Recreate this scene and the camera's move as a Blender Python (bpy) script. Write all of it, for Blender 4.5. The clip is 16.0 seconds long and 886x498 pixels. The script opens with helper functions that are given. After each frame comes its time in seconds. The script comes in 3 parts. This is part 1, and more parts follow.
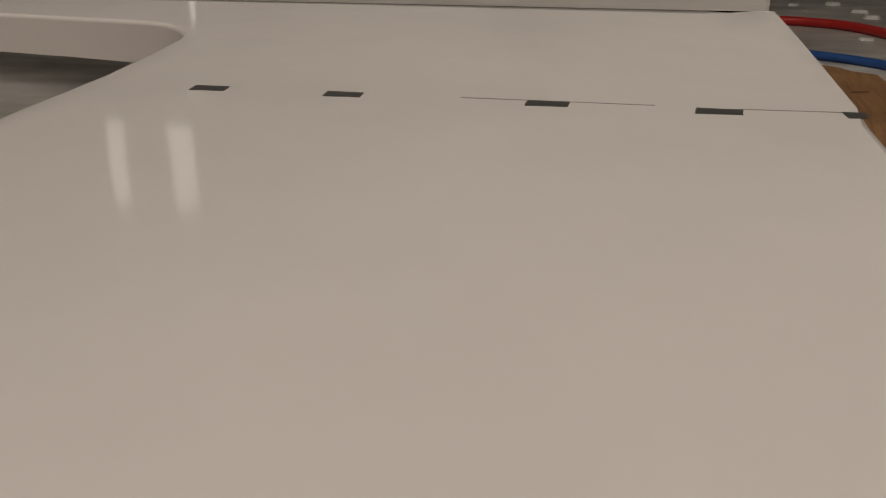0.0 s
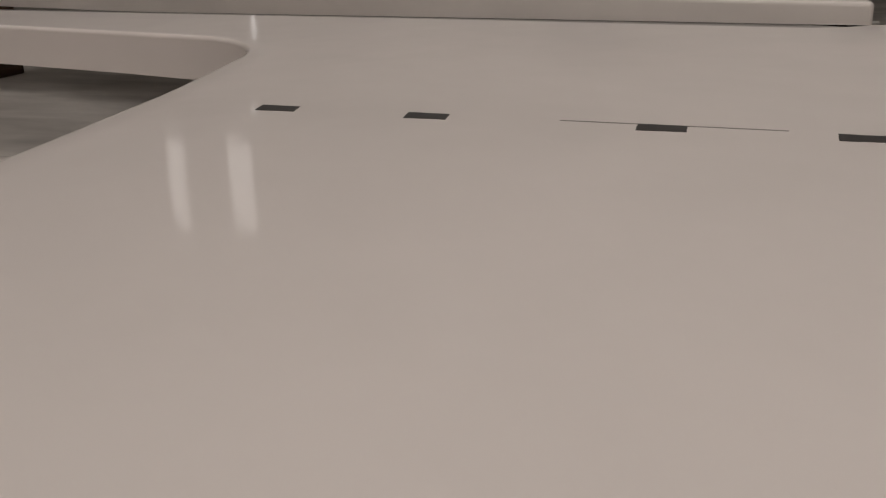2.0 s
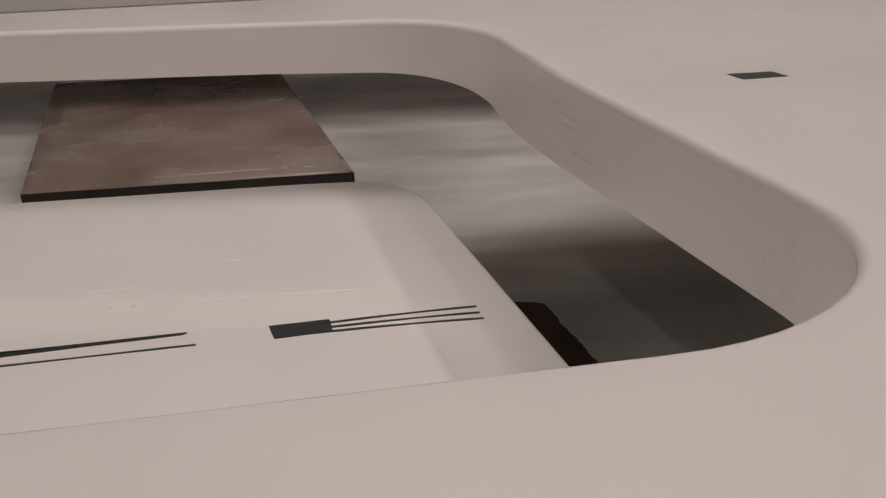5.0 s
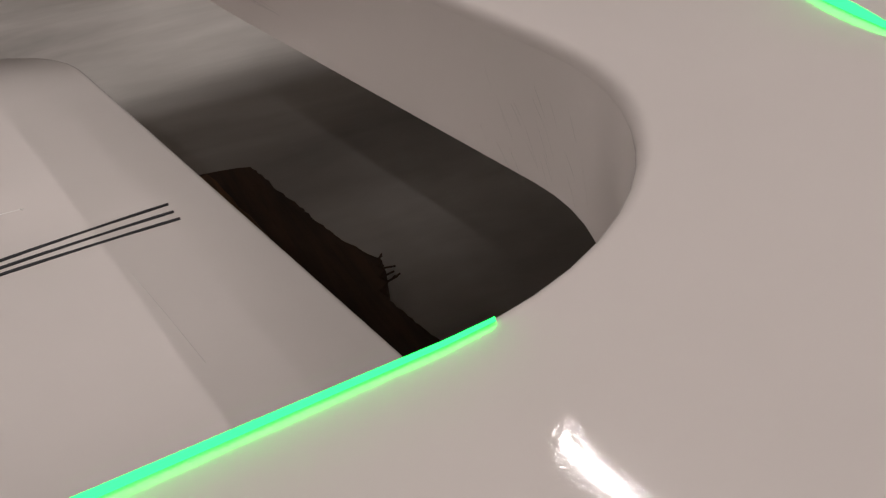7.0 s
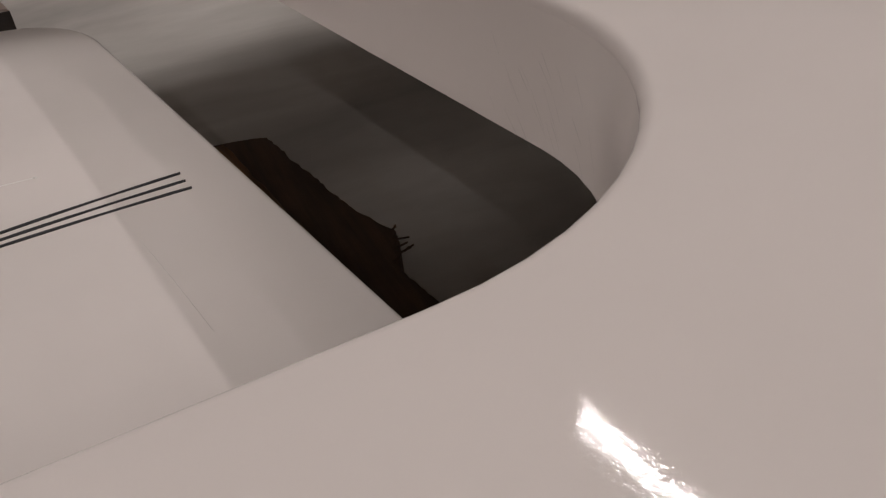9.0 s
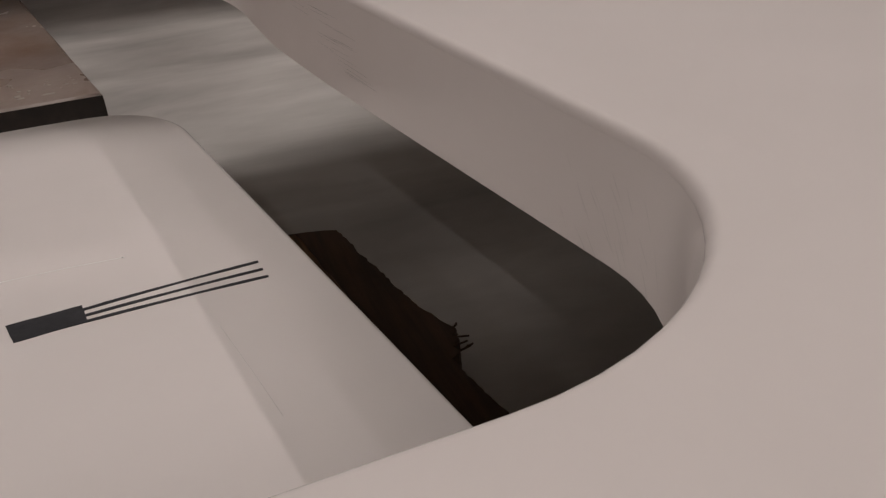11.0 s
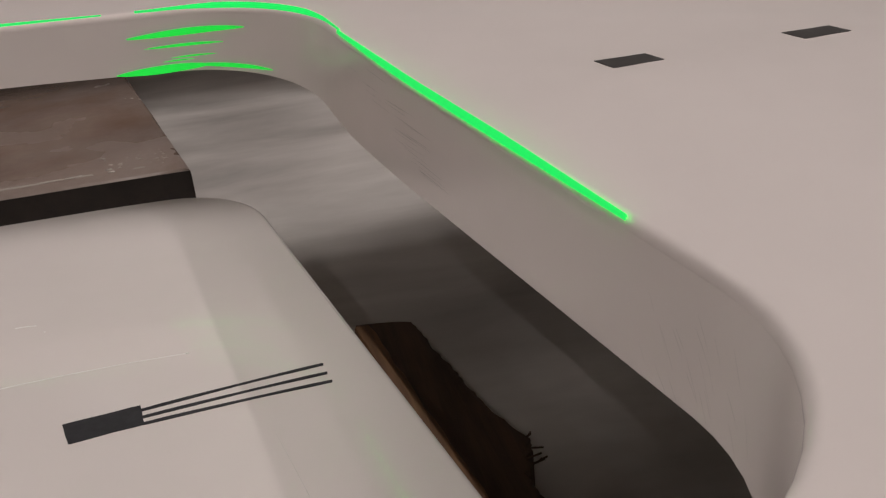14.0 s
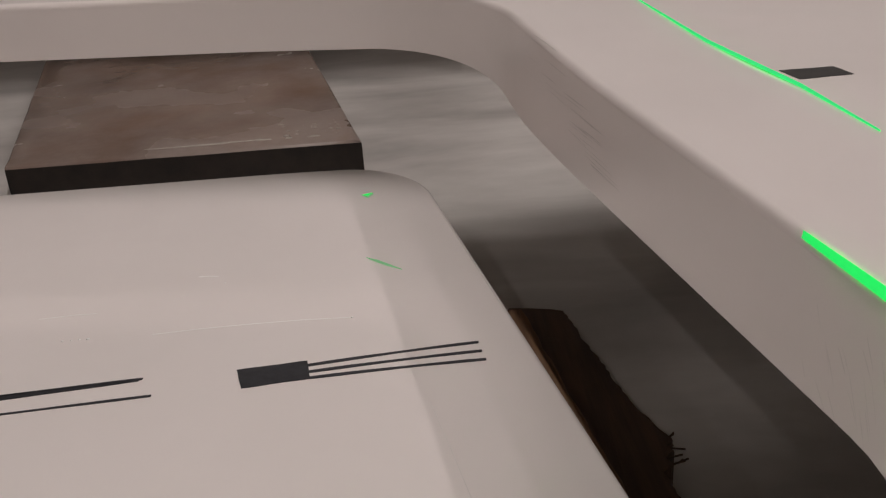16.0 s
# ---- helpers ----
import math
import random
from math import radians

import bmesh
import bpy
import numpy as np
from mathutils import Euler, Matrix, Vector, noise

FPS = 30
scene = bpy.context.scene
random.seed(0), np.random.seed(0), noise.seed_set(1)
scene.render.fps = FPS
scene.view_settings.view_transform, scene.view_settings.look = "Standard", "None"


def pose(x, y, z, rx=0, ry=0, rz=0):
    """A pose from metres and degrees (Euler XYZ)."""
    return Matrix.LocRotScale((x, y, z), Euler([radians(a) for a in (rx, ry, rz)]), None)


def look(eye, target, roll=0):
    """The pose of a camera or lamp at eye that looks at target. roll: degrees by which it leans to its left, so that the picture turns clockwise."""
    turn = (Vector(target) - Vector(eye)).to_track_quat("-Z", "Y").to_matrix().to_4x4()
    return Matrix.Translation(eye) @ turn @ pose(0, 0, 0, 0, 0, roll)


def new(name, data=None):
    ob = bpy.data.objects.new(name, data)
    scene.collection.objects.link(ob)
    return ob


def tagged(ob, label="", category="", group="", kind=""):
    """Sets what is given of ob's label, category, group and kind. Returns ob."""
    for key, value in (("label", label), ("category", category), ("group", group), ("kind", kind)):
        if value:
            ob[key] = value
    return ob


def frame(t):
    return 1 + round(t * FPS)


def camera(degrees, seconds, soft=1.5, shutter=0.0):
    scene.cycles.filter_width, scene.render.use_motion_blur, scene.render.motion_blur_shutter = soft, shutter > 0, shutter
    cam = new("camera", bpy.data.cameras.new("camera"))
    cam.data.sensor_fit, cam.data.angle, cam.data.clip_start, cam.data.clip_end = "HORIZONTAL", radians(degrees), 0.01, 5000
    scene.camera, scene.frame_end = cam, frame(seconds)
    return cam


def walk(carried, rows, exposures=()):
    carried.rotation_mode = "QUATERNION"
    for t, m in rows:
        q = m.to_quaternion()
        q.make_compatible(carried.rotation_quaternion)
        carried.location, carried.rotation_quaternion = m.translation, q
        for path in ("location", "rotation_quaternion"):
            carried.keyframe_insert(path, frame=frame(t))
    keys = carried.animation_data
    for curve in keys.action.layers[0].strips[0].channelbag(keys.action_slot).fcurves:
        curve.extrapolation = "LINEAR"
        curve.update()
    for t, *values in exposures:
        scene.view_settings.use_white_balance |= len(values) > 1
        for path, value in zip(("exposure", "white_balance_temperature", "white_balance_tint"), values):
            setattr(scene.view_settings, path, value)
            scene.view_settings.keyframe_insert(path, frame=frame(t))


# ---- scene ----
cam = camera(49.4, 16.0, soft=1.25)
PATH = [
    (0, (0.67, -1.119, 0.248), (0.175, 0.588, -0.424), -0.8),
    (0.5, (0.724, -0.945, 0.195), (0.303, 0.801, -0.425), 0.0),
    (1, (0.765, -0.905, 0.167), (0.355, 0.848, -0.428), 0.5),
    (1.5, (0.725, -0.942, 0.187), (0.202, 0.782, -0.415), -0.9),
    (2, (0.587, -0.997, 0.224), (-0.011, 0.69, -0.413), -1.2),
    (2.5, (0.431, -1.072, 0.284), (-0.05, 0.644, -0.377), -2.1),
    (3, (0.221, -1.062, 0.374), (-0.159, 0.761, -0.357), -2.7),
    (5.3, (-0.427, -0.947, 0.206), (-0.132, 0.798, -0.487), -2.9),
    (5.5, (-0.411, -0.918, 0.205), (-0.017, 0.783, -0.544), -3.3),
    (6, (-0.367, -0.849, 0.198), (0.154, 0.726, -0.729), -5.8),
    (6.5, (-0.363, -0.819, 0.197), (0.229, 0.664, -0.833), -6.1),
    (7, (-0.36, -0.812, 0.2), (0.243, 0.647, -0.857), -5.9),
    (8, (-0.348, -0.809, 0.188), (0.213, 0.637, -0.91), -6.4),
    (10.5, (-0.358, -0.83, 0.209), (0.156, 0.703, -0.788), -5.8),
    (11, (-0.369, -0.834, 0.218), (0.133, 0.745, -0.712), -4.6),
    (11.5, (-0.359, -0.826, 0.221), (0.123, 0.785, -0.664), -4.4),
    (12, (-0.351, -0.813, 0.223), (0.111, 0.822, -0.628), -4.3),
    (12.5, (-0.346, -0.802, 0.227), (0.081, 0.857, -0.594), -4.4),
    (13, (-0.342, -0.795, 0.227), (0.056, 0.882, -0.572), -5.0),
    (13.5, (-0.344, -0.787, 0.232), (0.039, 0.892, -0.57), -5.0),
    (14, (-0.335, -0.779, 0.231), (0.024, 0.903, -0.578), -5.3),
    (14.5, (-0.329, -0.782, 0.23), (0.022, 0.902, -0.577), -5.5),
    (15, (-0.326, -0.782, 0.231), (0.014, 0.904, -0.579), -5.5),
    (15.5, (-0.323, -0.783, 0.232), (-0.054, 0.909, -0.589), -4.2),
    (16, (-0.355, -0.802, 0.247), (-0.283, 0.912, -0.57), -3.7),
]
walk(cam, [(t, look(e, a, r)) for t, e, a, r in PATH],
     [(0, -0.83, 6800, 7), (0.5, -0.93, 6700, 9), (1, -0.82, 6600, 10), (3, -0.83, 6500, 11), (5.3, -0.44, 6400, 14), (6.2, -0.52, 6400, 14), (7.5, -0.67, 6400, 14), (10.5, -0.66, 6400, 14), (13, -0.57, 6400, 15), (16, -0.55, 6400, 15)])

# ---------------------------------------------------------------- light and air
world = bpy.data.worlds.new("world")
scene.world = world
world.use_nodes = True
world.node_tree.nodes["Background"].inputs[0].default_value = (0.55, 0.56, 0.6, 1)
world.node_tree.nodes["Background"].inputs[1].default_value = 0.05


SKEW = 8.6


def area(name, place, target, sx, sy, watts, colour=(1.0, 0.93, 0.86)):
    data = bpy.data.lights.new(name, "AREA")
    data.shape, data.size, data.size_y, data.energy, data.color = "RECTANGLE", sx, sy, watts, colour
    ob = new(name, data)
    ob.matrix_basis = look(place, target) @ pose(0, 0, 0, 0, 0, SKEW)
    return ob


ROOM_TOP = 3.0
# x ±4.4 and y -4.6 are added fill; 2.35 casts the inset shadow.
BAYS_AND_FILL = ((-0.35, 0.95, 44), (1.31, 1.07, 14), (2.35, -0.65, 45), (-4.4, 0.95, 12), (4.4, 0.95, 5), (-4.4, -4.6, 12), (-1.54, -4.6, 46), (1.46, -4.6, 42), (4.4, -4.6, 8))
for lamp_x, lamp_y, watts in BAYS_AND_FILL:
    area("bay_or_fill_lamp", (lamp_x, lamp_y, ROOM_TOP - 0.13), (lamp_x, lamp_y, 0), 0.035, 1.5, watts)

# ---------------------------------------------------------------- materials


def mat(name):
    m = bpy.data.materials.new(name)
    m.use_nodes = True
    nt = m.node_tree
    return m, nt, nt.nodes["Principled BSDF"]


def ramp(nt, fac, stops):
    n = nt.nodes.new("ShaderNodeValToRGB")
    els = n.color_ramp.elements
    els[0].position, els[0].color = stops[0][0], (*stops[0][1], 1)
    els[1].position, els[1].color = stops[-1][0], (*stops[-1][1], 1)
    for p, c in stops[1:-1]:
        e = els.new(p)
        e.color = (*c, 1)
    nt.links.new(fac, n.inputs[0])
    return n.outputs[0]


def noise_tex(nt, scale, detail=4.0, rough=0.55, stretch=None, dist=0.0):
    co = nt.nodes.new("ShaderNodeTexCoord").outputs["Object"]
    if stretch:
        mp = nt.nodes.new("ShaderNodeMapping")
        mp.inputs["Scale"].default_value = stretch
        nt.links.new(co, mp.inputs[0])
        co = mp.outputs[0]
    n = nt.nodes.new("ShaderNodeTexNoise")
    n.inputs["Scale"].default_value, n.inputs["Detail"].default_value = scale, detail
    n.inputs["Roughness"].default_value, n.inputs["Distortion"].default_value = rough, dist
    nt.links.new(co, n.inputs["Vector"])
    return n.outputs["Fac"]


def bump(nt, bsdf, height, dist, strength=1.0, below=None):
    b = nt.nodes.new("ShaderNodeBump")
    b.inputs["Strength"].default_value, b.inputs["Distance"].default_value = strength, dist
    nt.links.new(height, b.inputs["Height"])
    if below:
        nt.links.new(below, b.inputs["Normal"])
    nt.links.new(b.outputs[0], bsdf.inputs["Normal"])
    return b.outputs[0]


def mixed(nt, fac, a, b, kind="MIX"):
    n = nt.nodes.new("ShaderNodeMix")
    n.data_type, n.blend_type = "RGBA", kind
    if isinstance(fac, float):
        n.inputs[0].default_value = fac
    else:
        nt.links.new(fac, n.inputs[0])
    for i, c in ((6, a), (7, b)):
        if isinstance(c, tuple):
            n.inputs[i].default_value = (*c, 1)
        else:
            nt.links.new(c, n.inputs[i])
    return n.outputs[2]


def gelcoat(name, a, b, rough_lo, rough_hi):
    m, nt, p = mat(name)
    nt.links.new(ramp(nt, noise_tex(nt, 3.1, 5), [(0.3, a), (0.7, b)]), p.inputs["Base Color"])
    rr = ramp(nt, noise_tex(nt, 9.0, 6, 0.7), [(0.35, (rough_lo,) * 3), (0.75, (rough_hi,) * 3)])
    nt.links.new(rr, p.inputs["Roughness"])
    p.inputs["IOR"].default_value = 1.62
    wob = bump(nt, p, noise_tex(nt, 6.0, 2), 0.0012, 0.5)
    bump(nt, p, noise_tex(nt, 420.0, 2), 0.00006, 0.4, wob)
    return m


WHITE = gelcoat("white_gelcoat", (0.76, 0.705, 0.68), (0.81, 0.75, 0.725), 0.03, 0.06)
WHITE_INSET = gelcoat("white_gelcoat_inset", (0.77, 0.72, 0.695), (0.82, 0.765, 0.74), 0.015, 0.04)
WHITE_WALL = gelcoat("white_gelcoat_sanded", (0.75, 0.695, 0.67), (0.79, 0.732, 0.707), 0.21, 0.23)
WHITE_FAR = gelcoat("white_gelcoat_dusty", (0.66, 0.615, 0.59), (0.76, 0.71, 0.68), 0.3, 0.55)


def plain(name, col, col2, rough, scale=30.0, metal=0.0, relief=0.0):
    m, nt, p = mat(name)
    f = noise_tex(nt, scale, 5, 0.65)
    nt.links.new(ramp(nt, f, [(0.3, col), (0.7, col2)]), p.inputs["Base Color"])
    p.inputs["Roughness"].default_value, p.inputs["Metallic"].default_value = rough, metal
    if relief:
        bump(nt, p, f, relief, 0.6)
    return m


# Unseen underside, coloured dark to cut light bounced onto the floor below.
DIM_UNDERSIDE = plain("bounce_cutting_underside", (0.17, 0.15, 0.12), (0.25, 0.225, 0.185), 0.6, 12.0, 0, 0.001)
TAPE = plain("black_tape", (0.006, 0.006, 0.009), (0.02, 0.02, 0.025), 0.6, 90.0, 0, 0.0004)
TAPE_GREY = plain("grey_tape", (0.026, 0.023, 0.022), (0.042, 0.038, 0.036), 0.6, 60.0)
PENCIL = plain("pencil_line", (0.12, 0.11, 0.1), (0.22, 0.2, 0.185), 0.6, 40.0)
RED = plain("red_hose_rubber", (0.42, 0.012, 0.012), (0.5, 0.02, 0.016), 0.35, 20.0)
BLUE = plain("blue_hose_rubber", (0.012, 0.06, 0.24), (0.016, 0.085, 0.3), 0.4, 20.0)
BLACK = plain("black_rubber", (0.012, 0.011, 0.011), (0.025, 0.023, 0.022), 0.6)
GREYBOX = plain("grey_plastic", (0.34, 0.33, 0.31), (0.4, 0.385, 0.365), 0.5, 8.0)
# Resin drips: the shade below the slab is put into this grey.
DRIP = plain("shaded_resin", (0.16, 0.14, 0.125), (0.3, 0.27, 0.25), 0.45, 60.0)
FLAKE = plain("foam_flake", (0.7, 0.68, 0.66), (0.82, 0.8, 0.78), 0.8, 50.0)
STEEL = plain("lamp_housing", (0.5, 0.5, 0.5), (0.6, 0.6, 0.6), 0.4)
WALLM = plain("painted_wall", (0.55, 0.53, 0.5), (0.63, 0.605, 0.57), 0.8, 1.6)
DARKWALL = plain("dark_wall_base", (0.03, 0.03, 0.026), (0.06, 0.058, 0.05), 0.7, 2.0)
CEILM = plain("ceiling_board", (0.7, 0.68, 0.65), (0.78, 0.755, 0.725), 0.85, 1.2)


def glow(name, col, strength):
    m, nt, p = mat(name)
    p.inputs["Base Color"].default_value = (*col, 1)
    p.inputs["Emission Color"].default_value = (*col, 1)
    p.inputs["Emission Strength"].default_value = strength
    return m


TUBE = glow("lit_tube", (1.0, 0.95, 0.92), 14.0)
SLIM = glow("lit_slim_tube", (1.0, 0.97, 0.95), 2.2)
BULB = glow("lit_bulb", (1.0, 0.97, 0.95), 4.5)
PANE = glow("bright_window", (1.0, 0.95, 0.92), 0.65)
# Laser light landing on the panels is built as strips that glow themselves.
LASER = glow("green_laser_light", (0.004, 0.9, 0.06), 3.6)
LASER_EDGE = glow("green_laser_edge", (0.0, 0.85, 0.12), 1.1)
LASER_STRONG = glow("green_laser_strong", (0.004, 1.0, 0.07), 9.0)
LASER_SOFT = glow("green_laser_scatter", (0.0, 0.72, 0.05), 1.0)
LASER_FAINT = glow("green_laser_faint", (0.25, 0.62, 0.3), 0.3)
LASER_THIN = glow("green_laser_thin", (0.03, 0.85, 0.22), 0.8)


def wood(name, dark, light, along, rough, ring=1.0, wet=0.0):
    m, nt, p = mat(name)
    st = [30.0, 30.0, 30.0]
    st[along] = 2.2
    g = noise_tex(nt, ring, 6, 0.6, tuple(st), 1.2)
    fine = noise_tex(nt, ring * 5, 4, 0.7, tuple(st))
    blot = noise_tex(nt, 7.0, 5, 0.65)
    c = ramp(nt, g, [(0.25, dark), (0.5, tuple((a + b) / 2 for a, b in zip(dark, light))), (0.72, light)])
    c = mixed(nt, 0.5, c, ramp(nt, fine, [(0.2, (0.45, 0.42, 0.4)), (0.8, (1, 1, 1))]), "MULTIPLY")
    c = mixed(nt, 0.55, c, ramp(nt, blot, [(0.3, (0.55, 0.5, 0.48)), (0.7, (1, 1, 1))]), "MULTIPLY")
    nt.links.new(c, p.inputs["Base Color"])
    p.inputs["Roughness"].default_value = rough
    if wet:
        p.inputs["Coat Weight"].default_value, p.inputs["Coat Roughness"].default_value = wet, 0.18
    bump(nt, p, fine, 0.0015, 0.5)
    return m


PINE = wood("pine_plank", (0.16, 0.07, 0.025), (0.44, 0.23, 0.095), 1, 0.6, 0.9)
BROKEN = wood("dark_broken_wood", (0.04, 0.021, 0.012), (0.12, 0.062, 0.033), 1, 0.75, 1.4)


def slab_wood():
    m, nt, p = mat("varnished_brown_board")
    blot = noise_tex(nt, 3.2, 5, 0.6)
    c = ramp(nt, blot, [(0.25, (0.075, 0.042, 0.03)), (0.5, (0.14, 0.08, 0.053)), (0.75, (0.21, 0.12, 0.078))])
    # Pale haze in the colour: overspray, plus the grey sheen of reflections.
    haze = noise_tex(nt, 4.0, 4, 0.5, None, 0.15)
    c = mixed(nt, ramp(nt, haze, [(0.3, (0.15, 0.15, 0.15)), (0.7, (0.68,) * 3)]), c, (0.37, 0.315, 0.285))
    fine = noise_tex(nt, 60.0, 4, 0.7)
    c = mixed(nt, 0.35, c, ramp(nt, fine, [(0.3, (0.7, 0.68, 0.66)), (0.7, (1, 1, 1))]), "MULTIPLY")
    nt.links.new(c, p.inputs["Base Color"])
    nt.links.new(ramp(nt, haze, [(0.3, (0.16,) * 3), (0.7, (0.34,) * 3)]), p.inputs["Roughness"])
    bump(nt, p, noise_tex(nt, 26.0, 4), 0.0015, 0.5)
    return m


SLABWOOD = slab_wood()


def concrete():
    m, nt, p = mat("dusty_concrete")
    a = noise_tex(nt, 2.6, 5, 0.55, (0.6, 1.6, 1), 0.25)
    b = noise_tex(nt, 9.0, 5, 0.5, (0.5, 1.2, 1))
    c = ramp(nt, a, [(0.28, (0.31, 0.292, 0.275)), (0.5, (0.5, 0.475, 0.45)), (0.7, (0.7, 0.67, 0.64))])
    c = mixed(nt, 0.6, c, ramp(nt, b, [(0.25, (0.8, 0.79, 0.78)), (0.6, (1, 1, 1))]), "MULTIPLY")
    nt.links.new(c, p.inputs["Base Color"])
    nt.links.new(ramp(nt, b, [(0.3, (0.32,) * 3), (0.7, (0.5,) * 3)]), p.inputs["Roughness"])
    bump(nt, p, b, 0.002, 0.08)
    return m


CONCRETE = concrete()

# ---------------------------------------------------------------- builders


def link(name, bm, material, parent=None, label="", smooth=False):
    me = bpy.data.meshes.new(name)
    bmesh.ops.recalc_face_normals(bm, faces=bm.faces)
    bm.to_mesh(me)
    bm.free()
    me.materials.append(material)
    if smooth:
        me.shade_smooth()
    ob = new(name, me)
    if parent:
        ob.parent = parent
    if label:
        ob["label"] = label
    return ob


def part(name, bm, material, parent, label="", smooth=False):
    return link(name, bm, material, parent, label, smooth)


def empty(name, place=(0, 0, 0)):
    ob = new(name)
    ob.location = place
    return ob


def box_bm(x0, x1, y0, y1, z0, z1, bev=0.0, seg=2):
    bm = bmesh.new()
    bmesh.ops.create_cube(bm, size=1)
    for v in bm.verts:
        v.co = Vector((x0 if v.co.x < 0 else x1, y0 if v.co.y < 0 else y1, z0 if v.co.z < 0 else z1))
    if bev:
        bmesh.ops.bevel(bm, geom=list(bm.edges), offset=bev, segments=seg, profile=0.5, affect="EDGES")
    return bm


def rounded(corners, radii, arc=14, step=0.04):
    """Outline of a polygon with rounded corners, counter-clockwise."""
    out, n = [], len(corners)
    cut = []
    for i in range(n):
        p, a, b = (Vector(corners[k % n]) for k in (i, i - 1, i + 1))
        u, v = (a - p).normalized(), (b - p).normalized()
        half = u.angle(v) / 2
        d = radii[i] / math.tan(half)
        centre = p + (u + v).normalized() * (radii[i] / math.sin(half))
        s, e = p + u * d, p + v * d
        a0 = math.atan2(s.y - centre.y, s.x - centre.x)
        a1 = math.atan2(e.y - centre.y, e.x - centre.x)
        da = (a1 - a0 + math.pi) % (2 * math.pi) - math.pi
        cut.append([centre + radii[i] * Vector((math.cos(a0 + da * k / arc), math.sin(a0 + da * k / arc))) for k in range(arc + 1)])
    for i in range(n):
        out += cut[i]
        s, e = cut[i][-1], cut[(i + 1) % n][0]
        k = max(1, int((e - s).length / step))
        out += [s.lerp(e, j / k) for j in range(1, k)]
    return out


def normals2d(loop):
    n = len(loop)
    res = []
    for i in range(n):
        t = (loop[(i + 1) % n] - loop[i - 1]).normalized()
        res.append(Vector((t.y, -t.x)))
    return res


def skin(bm, rings, closed=True):
    """Quads between rings of points."""
    rows = [[bm.verts.new(p) for p in r] for r in rings]
    n = len(rows[0])
    for a, b in zip(rows, rows[1:]):
        for i in range(n if closed else n - 1):
            j = (i + 1) % n
            bm.faces.new((a[i], a[j], b[j], b[i]))
    return rows


def tube(points, radius, sides=10, name="tube"):
    """A round hose along smooth points."""
    pts = []
    n = len(points)
    for i in range(n - 1):
        p0, p1, p2, p3 = (Vector(points[max(0, min(n - 1, k))]) for k in (i - 1, i, i + 1, i + 2))
        for s in range(8):
            t = s / 8
            pts.append(0.5 * (2 * p1 + (p2 - p0) * t + (2 * p0 - 5 * p1 + 4 * p2 - p3) * t * t + (3 * p1 - p0 - 3 * p2 + p3) * t ** 3))
    pts.append(Vector(points[-1]))
    bm = bmesh.new()
    rings = []
    for i, p in enumerate(pts):
        d = (pts[min(i + 1, len(pts) - 1)] - pts[max(i - 1, 0)]).normalized()
        side = d.cross(Vector((0, 0, 1))).normalized()
        up = side.cross(d)
        rings.append([p + radius * (math.cos(a) * side + math.sin(a) * up) for a in (2 * math.pi * k / sides for k in range(sides))])
    rows = skin(bm, rings)
    bm.faces.new(rows[0])
    bm.faces.new(rows[-1])
    return bm


# ---------------------------------------------------------------- the room
FLOOR = -0.43


def room():
    x0, x1, y0, y1 = -6.0, 6.0, -7.5, 7.2
    bm = bmesh.new()
    nx, ny = 60, 72
    vs = [[bm.verts.new((x0 + (x1 - x0) * i / nx, y0 + (y1 - y0) * j / ny, FLOOR)) for j in range(ny + 1)] for i in range(nx + 1)]
    for i in range(nx):
        for j in range(ny):
            bm.faces.new((vs[i][j], vs[i + 1][j], vs[i + 1][j + 1], vs[i][j + 1]))
    tagged(link("floor", bm, CONCRETE), "grey dusty concrete workshop floor with pale overspray", "floor", kind="structure")
    ceiling = link("ceiling", box_bm(x0, x1, y0, y1, ROOM_TOP, ROOM_TOP + 0.1), CEILM)
    tagged(ceiling, "pale painted workshop ceiling", "ceiling", kind="structure")
    for name, b in (("wall_north", (x0, x1, y1, y1 + 0.15)), ("wall_south", (x0, x1, y0 - 0.15, y0)),
                    ("wall_west", (x0 - 0.15, x0, y0 - 0.15, y1 + 0.15)), ("wall_east", (x1, x1 + 0.15, y0 - 0.15, y1 + 0.15))):
        w = link(name, box_bm(*b, FLOOR, ROOM_TOP), WALLM)
        tagged(w, "grey-beige painted workshop wall", "wall", kind="structure")
    skirt = link("baseboard", box_bm(x0 + 0.01, x1 - 0.01, y1 - 0.03, y1 - 0.003, FLOOR, 0.6), DARKWALL)
    tagged(skirt, "dark painted lower band of the wall", "baseboard", kind="structure")


def ceiling_light(place, length, turn):
    """A tube lamp under the ceiling: housing, tube and end caps."""
    lamp = empty("ceiling_light", place)
    lamp.rotation_euler.z = radians(turn)
    h = length / 2
    part("housing", box_bm(-0.07, 0.07, -h - 0.04, h + 0.04, 0.05, 0.1, 0.008), STEEL, lamp)
    part("lit_tube", tube([(0, -h, 0.03), (0, 0, 0.03), (0, h, 0.03)], 0.013), TUBE, lamp, smooth=True)
    for s in (-1, 1):
        y = s * (h + 0.015)
        part("end_cap", box_bm(-0.022, 0.022, y - 0.015, y + 0.015, 0.0, 0.05, 0.005), STEEL, lamp)
    tagged(lamp, "lit fluorescent tube lamp in a grey metal housing, most added as unseen fill", "ceiling light", "tube lamps on the ceiling")


